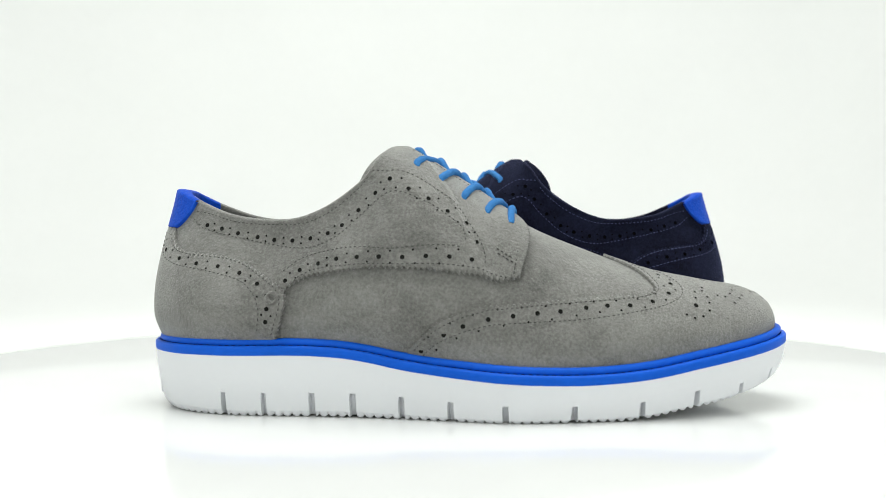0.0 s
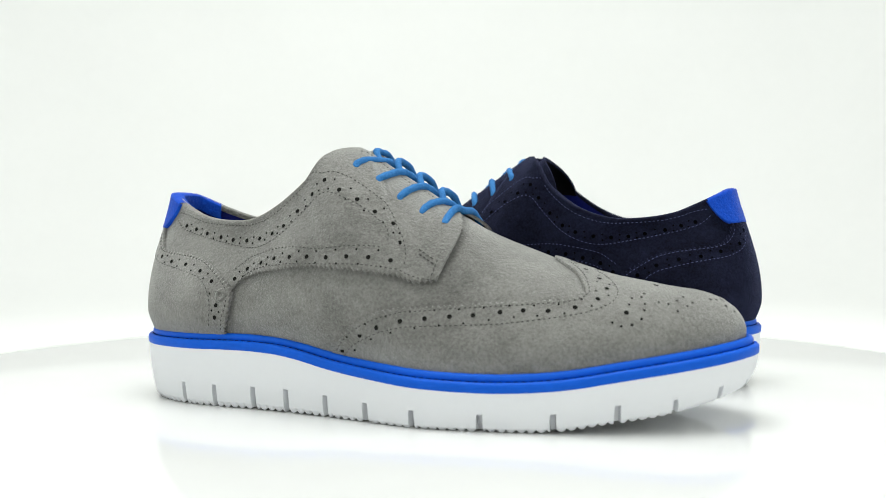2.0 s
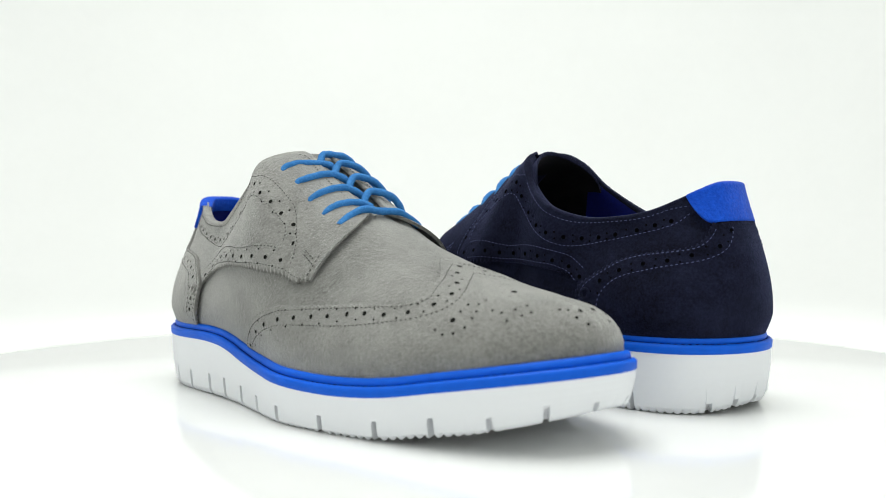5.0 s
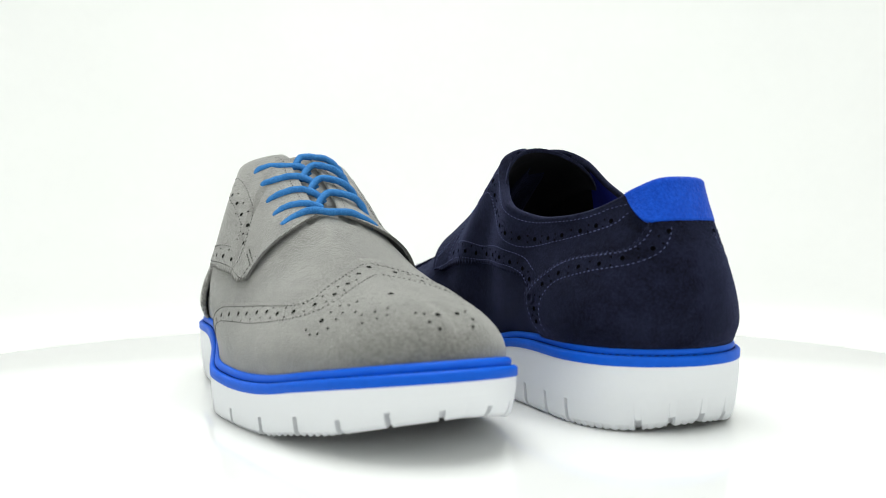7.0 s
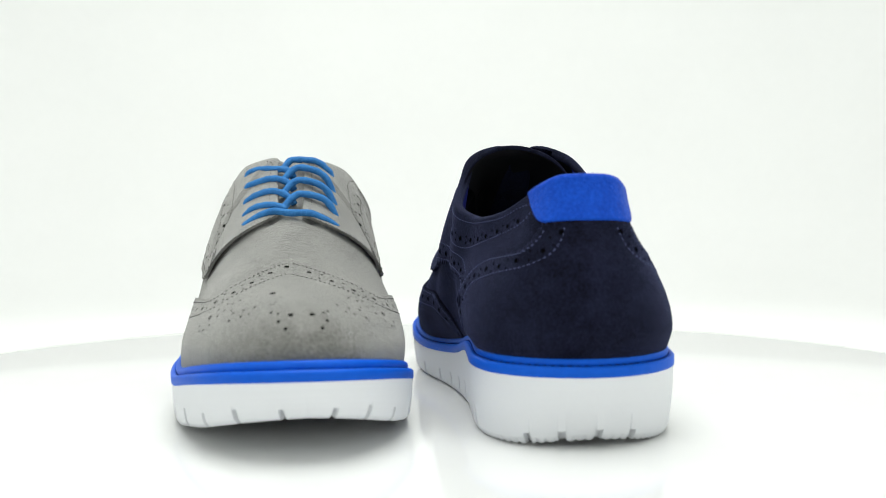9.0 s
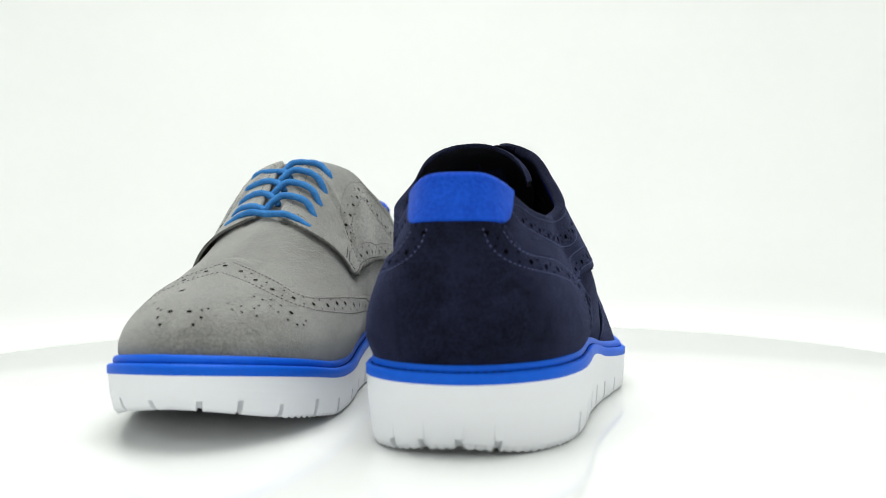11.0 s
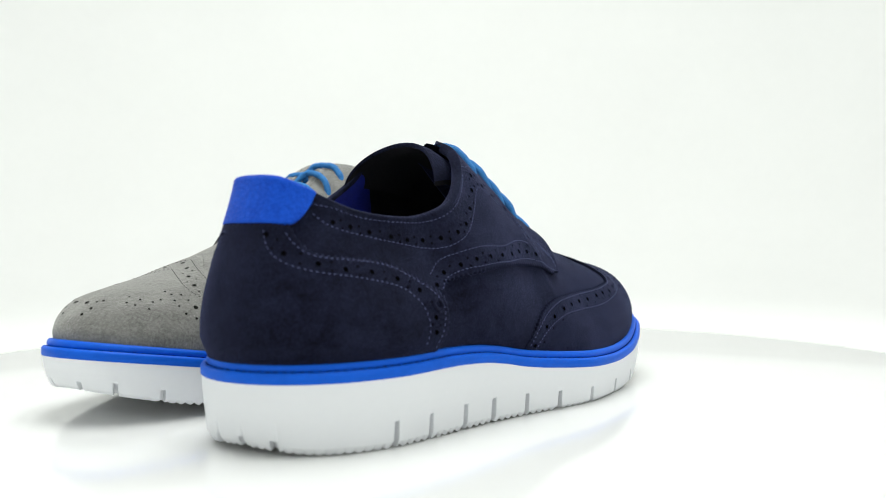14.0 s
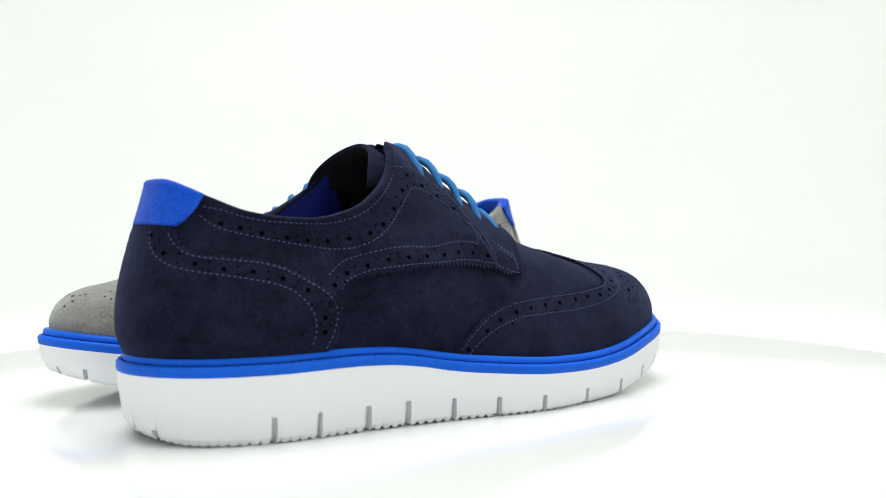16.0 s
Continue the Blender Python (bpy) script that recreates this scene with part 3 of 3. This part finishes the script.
def make_shoe(name, label, table, lean, leather, thread, lining, tongue_mat, low_side):
    FORM["table"] = table
    shoe = tagged(new(name), label, "shoe", "shoes on the turntable")
    part("sole", make_sole(), WHITE_RUBBER, shoe, "chunky white rubber sole with cut tread grooves", smooth=False)
    part("welt", sweep([(-0.006, 0.0), (-0.0004, 0.0), (0.0004, 0.0006), (0.0005, 0.0036), (-0.0004, 0.0046), (-0.0017, 0.0046), (-0.0023, 0.0034), (-0.007, 0.0034)]),
         BLUE_RUBBER, shoe, "bright blue rubber welt")
    part("rand", sweep([(-0.0075, 0.0034), (-0.0031, 0.0034), (-0.0024, 0.0044), (-0.0019, 0.0054), (-0.0020, 0.0067), (-0.0028, 0.0076), (-0.0039, 0.0078), (-0.0050, 0.0072), (-0.0062, 0.0062)]),
         BLUE_RUBBER, shoe, "narrow bright blue bead over the welt")
    # the seam that runs in the groove between welt and bead
    p, q = loop_of(420)
    p = np.concatenate([p, p[:1]])
    q = np.concatenate([q, q[:1]])
    d = np.concatenate([[0], np.cumsum(np.linalg.norm(np.diff(p, axis=0), axis=1))])
    bm = bmesh.new()
    for c in np.arange(0.001, d[-1] - 0.003, 0.0034):
        ends = []
        for h in (c, c + 0.0023):
            at = np.array([np.interp(h, d, p[:, k]) - np.interp(h, d, q[:, k]) * 0.0021 for k in (0, 1)])
            ends.append(np.array([*at, welt_z(at[0]) + 0.0045]))
        a = (ends[1] - ends[0]) / max(np.linalg.norm(ends[1] - ends[0]), 1e-6)
        b = np.array([-a[1], a[0], 0.0]) * 0.0004
        foot = [bm.verts.new(w) for w in (ends[0] - b, ends[1] - b, ends[1] + b, ends[0] + b)]
        top = [bm.verts.new(w + np.array([0, 0, 0.0004])) for w in (ends[0] - b * 0.6 + a * 0.0004, ends[1] - b * 0.6 - a * 0.0004, ends[1] + b * 0.6 - a * 0.0004, ends[0] + b * 0.6 + a * 0.0004)]
        bm.faces.new(top)
        for k in range(4):
            bm.faces.new((foot[k], foot[(k + 1) % 4], top[(k + 1) % 4], top[k]))
    tagged(part("welt_stitching", bm, THREAD_WELT, shoe, "dark blue thread in the groove of the welt", smooth=False), kind="stuff")
    # vamp: the whole lasted skin under the sewn pieces
    bm = bmesh.new()
    for side in (-1, 1):
        s, v = np.linspace(0, LAST, 260)[:, None], np.linspace(0, 1, 60)[None, :]
        add_grid(bm, skin(side, s, v, -0.0055 * open_front(s, v)))
    bmesh.ops.remove_doubles(bm, verts=bm.verts, dist=2e-5)
    part("vamp", bm, leather, shoe)
    for words, first, last, cloth in (("dark blue leather lining of the heel and collar", 0, 8.7, lining), ("black textile lining towards the toe", 8.7, 12.5, LINING_BLACK)):
        bm = bmesh.new()
        for side in (-1, 1):
            s = np.linspace(first, last, 80)[:, None]
            v = 0.12 + (0.88 - 0.2 * np.clip((s - 9.7) / 0.25, 0, 1)) * np.linspace(0, 1, 40)[None, :]
            add_grid(bm, skin(side, s, v, -0.0022 + 0 * v))
        part("lining", bm, cloth, shoe, words)
    bm = bmesh.new()
    s = np.linspace(0.4, 15, 60)
    (a, an), (b, bn) = outline(-1, s), outline(1, s)
    rows = []
    for w in np.linspace(0, 1, 9):
        q = (a - an * 0.007) * (1 - w) + (b - bn * 0.007) * w
        rows.append(np.concatenate([q, (welt_z(q[:, 0]) + 0.011)[:, None]], -1))
    add_grid(bm, np.stack(rows, 1))
    part("insole", bm, LINING_BLACK, shoe)
    # tongue: an arch between the facings that stands out behind them
    bm = bmesh.new()
    u = np.linspace(0, len(TONGUE) - 1, 44)
    row = [smooth_table(np.arange(len(TONGUE)) * 1.0, np.array(TONGUE)[:, c], u)[:, None] for c in range(5)]
    a = np.linspace(-1.45, 1.45, 31)[None, :]
    full = np.stack([row[0] + 0 * a, row[1] + lean + row[2] * np.sin(a), row[4] + 0.15 * lean - row[3] * (1 - np.cos(a)) / (1 - math.cos(1.45))], -1)
    # its free end is cut in a bow
    full[:, :, 0] += (0.009 - 0.0125 * np.sin(a)**2) * np.clip((u[:, None] - 4.2) / 1.8, 0, 1)
    inner = full.copy()
    inner[:, :, 2] -= 0.0022
    inner[:, :, 0] -= 0.0004
    add_grid(bm, full)
    add_grid(bm, np.stack([full[-1], full[-1] + np.array([-0.0008, 0, -0.0006]), inner[-1]]))
    part("tongue", bm, tongue_mat, shoe)
    bm = bmesh.new()
    add_grid(bm, inner)
    part("tongue_lining", bm, LINING_BLACK, shoe, "black leather lining of the tongue")
    for side in (-1, 1):
        low, high = paired(QUARTER, 620)
        collar = roll(bmesh.new(), side, np.linspace(2.1, 9.25, 150), 0.00215, -0.0026, 0.03)
        part("collar", collar, leather, shoe)
        quarter = part("quarter", panel(side, low, high, 34, 0.0015, 0.0006, lambda i, j: 0.0016 * np.clip((i - 0.88) / 0.12, 0, 1)**2 * np.sin(math.pi * j**0.8), "le", bow=0.24), leather, shoe)
        decorate(quarter, (side,), QUARTER_SEAMS, (BAND_HOLES, ARC_HOLES), (), 0.0021, thread, leather)
        bm = bmesh.new()
        for knots in FRONT_SEAMS:
            add_stitches(bm, side, knots, 0.0025, length=0.0014, thick=0.0005)
        tagged(part("front_stitching", bm, thread, quarter, smooth=False), kind="stuff")
        bm = bmesh.new()
        p, a, b, n = frame_at(side, 5.2, 0.312, 0.0039)
        rim = [[bm.verts.new(p + (a * math.cos(t) + b * math.sin(t)) * r + n * h) for r, h in ((0.0034, 0), (0.003, 0.0006), (0.0016, 0.0006), (0.0012, -0.0003))]
               for t in np.arange(18) * math.pi / 9]
        for k in range(18):
            for j in range(3):
                bm.faces.new((rim[k][j], rim[k][j + 1], rim[(k + 1) % 18][j + 1], rim[(k + 1) % 18][j]))
        part("rivet", bm, leather, shoe, "round punched ring on the side strip")
    # pieces that run over both sides
    for piece, knots, n, rows, thick, under, pinked, loose, mat, words in (
            ("heel_counter", COUNTER, 520, 18, 0.0017, 0.0020, "h", "s", leather, ""), ("wing_cap", WING, 760, 34, 0.0014, 0.0002, "h", "er", leather, ""),
            ("heel_tab", TAB, 90, 16, 0.0018, 0.0022, "", "s", BLUE_SUEDE, "bright blue suede heel tab")):
        bm = bmesh.new()
        for side in (-1, 1):
            low, high = paired(knots, n)
            panel(side, low, high, rows, thick, under, None, pinked, bm, loose)
            if piece == "heel_tab":
                roll(bm, side, np.linspace(0, 2.6, 60), thick + under, -0.0034, 0.10)
        bmesh.ops.remove_doubles(bm, verts=bm.verts, dist=6e-5)
        sewn = part(piece, bm, mat, shoe, words)
        if piece == "heel_counter":
            decorate(sewn, (-1, 1), COUNTER_SEAMS, (COUNTER_HOLES,), (), 0.0037, thread, leather)
        elif piece == "wing_cap":
            decorate(sewn, (-1, 1), WING_SEAMS, (WING_HOLES,), MEDALLION, 0.0016, thread, leather, ((13.62, 0.99, 0.0013), (15.05, 0.86, 0.0014)))
    # laces: one crossing from each eyelet into the gap, and a straight bar over the lowest pair
    net = np.concatenate([skin(side, np.linspace(9.0, 12.6, 90)[:, None], np.linspace(0.4, 1, 70)[None, :]).reshape(-1, 3) for side in (-1, 1)])

    def over(x, y, clear):
        far = (net[:, 0] - x)**2 + (net[:, 1] - y)**2
        k = np.argsort(far)[:8]
        w = 1 / (far[k] + 1e-7)
        return (x, y, (net[k, 2] * w).sum() / w.sum() + clear)

    def eyelet(side, k):
        a, c = EYELET_ENDS[side]
        q = np.array(a) * (1 - k / 4) + np.array(c) * k / 4
        return q + np.array([0, lean * (1 - 0.12 * k)])
    # share of the way across, share of the pitch towards the toe, height over the upper
    flat = ((-0.03, 0.0, 0.0010), (0.0, 0.04, 0.0025), (0.10, 0.22, 0.0035), (0.25, 0.44, 0.0037), (0.36, 0.60, 0.0033), (0.45, 0.72, 0.0022), (0.51, 0.79, 0.0006), (0.55, 0.84, -0.0016))
    arched = ((-0.03, 0.05, 0.0008), (0.0, 0.03, 0.0032), (0.03, 0.0, 0.0051), (0.09, -0.03, 0.0064), (0.18, -0.05, 0.0064), (0.29, -0.09, 0.0055), (0.40, -0.12, 0.0044), (0.49, 0.02, 0.0028), (0.56, 0.20, 0.0006), (0.60, 0.30, -0.0004))
    bar = ((-0.02, 0.0, 0.0012), (0.0, 0.0, 0.0028), (0.25, 0.02, 0.0042), (0.5, 0.04, 0.0030), (0.75, 0.02, 0.0042), (1.0, 0.0, 0.0028), (1.02, 0.0, 0.0014))
    for k in range(5):
        for side in (low_side, -low_side) if k < 4 else (low_side,):
            here, there = eyelet(side, k), eyelet(-side, k)
            pitch = (eyelet(side, 4) - eyelet(side, 0)) / 4
            shape = bar if k == 4 else flat if side == low_side else arched
            path = [over(*(here + (there - here) * f + pitch * d), clear * (0.65 if k == 0 and 0.02 < f < 0.45 else 1)) for f, d, clear in (shape[:-2] if k == 3 and shape is flat else shape)]
            part("lace", tube(path, 0.0018, seed=k), LACE, shoe)
    for k in range(5):
        for side in (-1, 1):
            x, y = eyelet(side, k)
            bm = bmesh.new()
            # the leather is not pierced; dark colour stands for the eyelet's shaded depth
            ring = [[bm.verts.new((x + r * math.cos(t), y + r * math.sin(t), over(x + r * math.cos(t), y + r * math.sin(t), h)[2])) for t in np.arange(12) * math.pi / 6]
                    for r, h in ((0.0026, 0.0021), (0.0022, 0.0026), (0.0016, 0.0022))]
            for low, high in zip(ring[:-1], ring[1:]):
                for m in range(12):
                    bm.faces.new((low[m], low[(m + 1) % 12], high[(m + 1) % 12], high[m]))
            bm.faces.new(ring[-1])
            part("eyelet", bm, HOLE_SHADE if thread is THREAD_GREY else HOLE_SHADE_NAVY, shoe, "small punched lace hole, a dark disc for its shade")
    return shoe


MEDALLION = [(14.05, 0.381, 0.0014), (14.4, 0.413, 0.0007), (14.3, 0.331, 0.0008), (14.1, 0.281, 0.0008), (13.9, 0.269, 0.0007), (13.75, 0.294, 0.0007), 
             (14.25, 0.537, 0.0007), (14.15, 0.463, 0.0007), (14.55, 0.619, 0.0007), (14.45, 0.562, 0.0007), (14.45, 0.481, 0.0007), (14.75, 0.513, 0.0007), (14.95, 0.5, 0.0007),
             (15.25, 0.562, 0.0007), (15.1, 0.419, 0.0007), (15.45, 0.488, 0.0007), (15.55, 0.638, 0.0007), (15.7, 0.54, 0.0007), (16.6, 0.6, 0.0008), (16.9, 0.59, 0.0007),
             (17.05, 0.47, 0.0009), (17.35, 0.38, 0.0009), (17.45, 0.6, 0.0013)]


# ---- the place: tent, sweep of white paper, turntable ----
def lathe(profile, n=128, turn=2 * math.pi, start=0.0):
    bm = bmesh.new()
    a = start + np.arange(n + 1) / n * turn
    add_grid(bm, np.array([[(r * math.cos(t), r * math.sin(t), z) for r, z in profile] for t in a]))
    bmesh.ops.remove_doubles(bm, verts=bm.verts, dist=1e-6)
    return bm


ground = tagged(part("ground", lathe([(0.0, -0.0255), (0.9, -0.0255)]), PAPER), "white paper under the turntable", kind="structure")
SWEEP = [(0.898, -0.0258), (1.02, -0.022), (1.14, 0.0), (1.24, 0.05), (1.31, 0.14), (1.35, 0.28), (1.37, 0.5), (1.38, 0.9), (1.38, 1.5)]
backdrop = tagged(part("backdrop", lathe(SWEEP, 96), PAPER), "seamless white paper backdrop", kind="structure")
ceiling = tagged(part("ceiling", lathe([(0.0, 1.5), (1.379, 1.5)], 96), PAPER), "white fabric top of the light tent", kind="structure")
turntable = tagged(new("turntable"), "round glossy white acrylic turntable", "turntable")
part("platter", lathe([(0.0, -0.007), (0.325, -0.007), (0.33, -0.006), (0.33, -0.003), (0.3285, -0.0016), (0.326, -0.001), (0.0, -0.001)]), TABLE_WHITE, turntable)
part("hub", lathe([(0.0, -0.0255), (0.16, -0.0255), (0.16, -0.0075), (0.0, -0.0075)], 64), PAPER, turntable)

grey_shoe = make_shoe("grey_shoe", "grey suede brogue shoe with blue laces and chunky white sole", STATIONS, 0.0, GREY, THREAD_GREY, LINING_BLUE, GREY, -1)
navy_shoe = make_shoe("navy_shoe", "dark navy suede brogue shoe with blue laces and chunky white sole", NAVY_STATIONS, 0.0105, NAVY, THREAD_BLUE, LINING_BLUE, NAVY, 1)

# ---- the turn of the table ----
GREY_PLACE = pose(-0.1285, -0.0485, 0.0, 0, 0, -3.85)
NAVY_PLACE = pose(0.1850, 0.0368, 0.0, 0, 0, 176.4)
TURN = [(0.0, 0.0), (1.0, 9.0), (2.0, 17.97), (3.0, 26.92), (4.0, 35.84), (5.0, 44.73), (6.0, 53.58), (7.0, 62.39), (8.0, 71.16), (9.0, 79.88), (10.0, 88.56), (11.0, 97.2), (12.0, 105.79), (13.0, 114.33), (14.0, 122.84), (15.0, 131.31), (16.0, 139.74)]


def motions():
    for thing, place in ((turntable, pose(0, 0, 0)), (grey_shoe, GREY_PLACE), (navy_shoe, NAVY_PLACE)):
        walk(thing, [(t, pose(0, 0, 0, 0, 0, -a) @ place) for t, a in TURN])


motions()
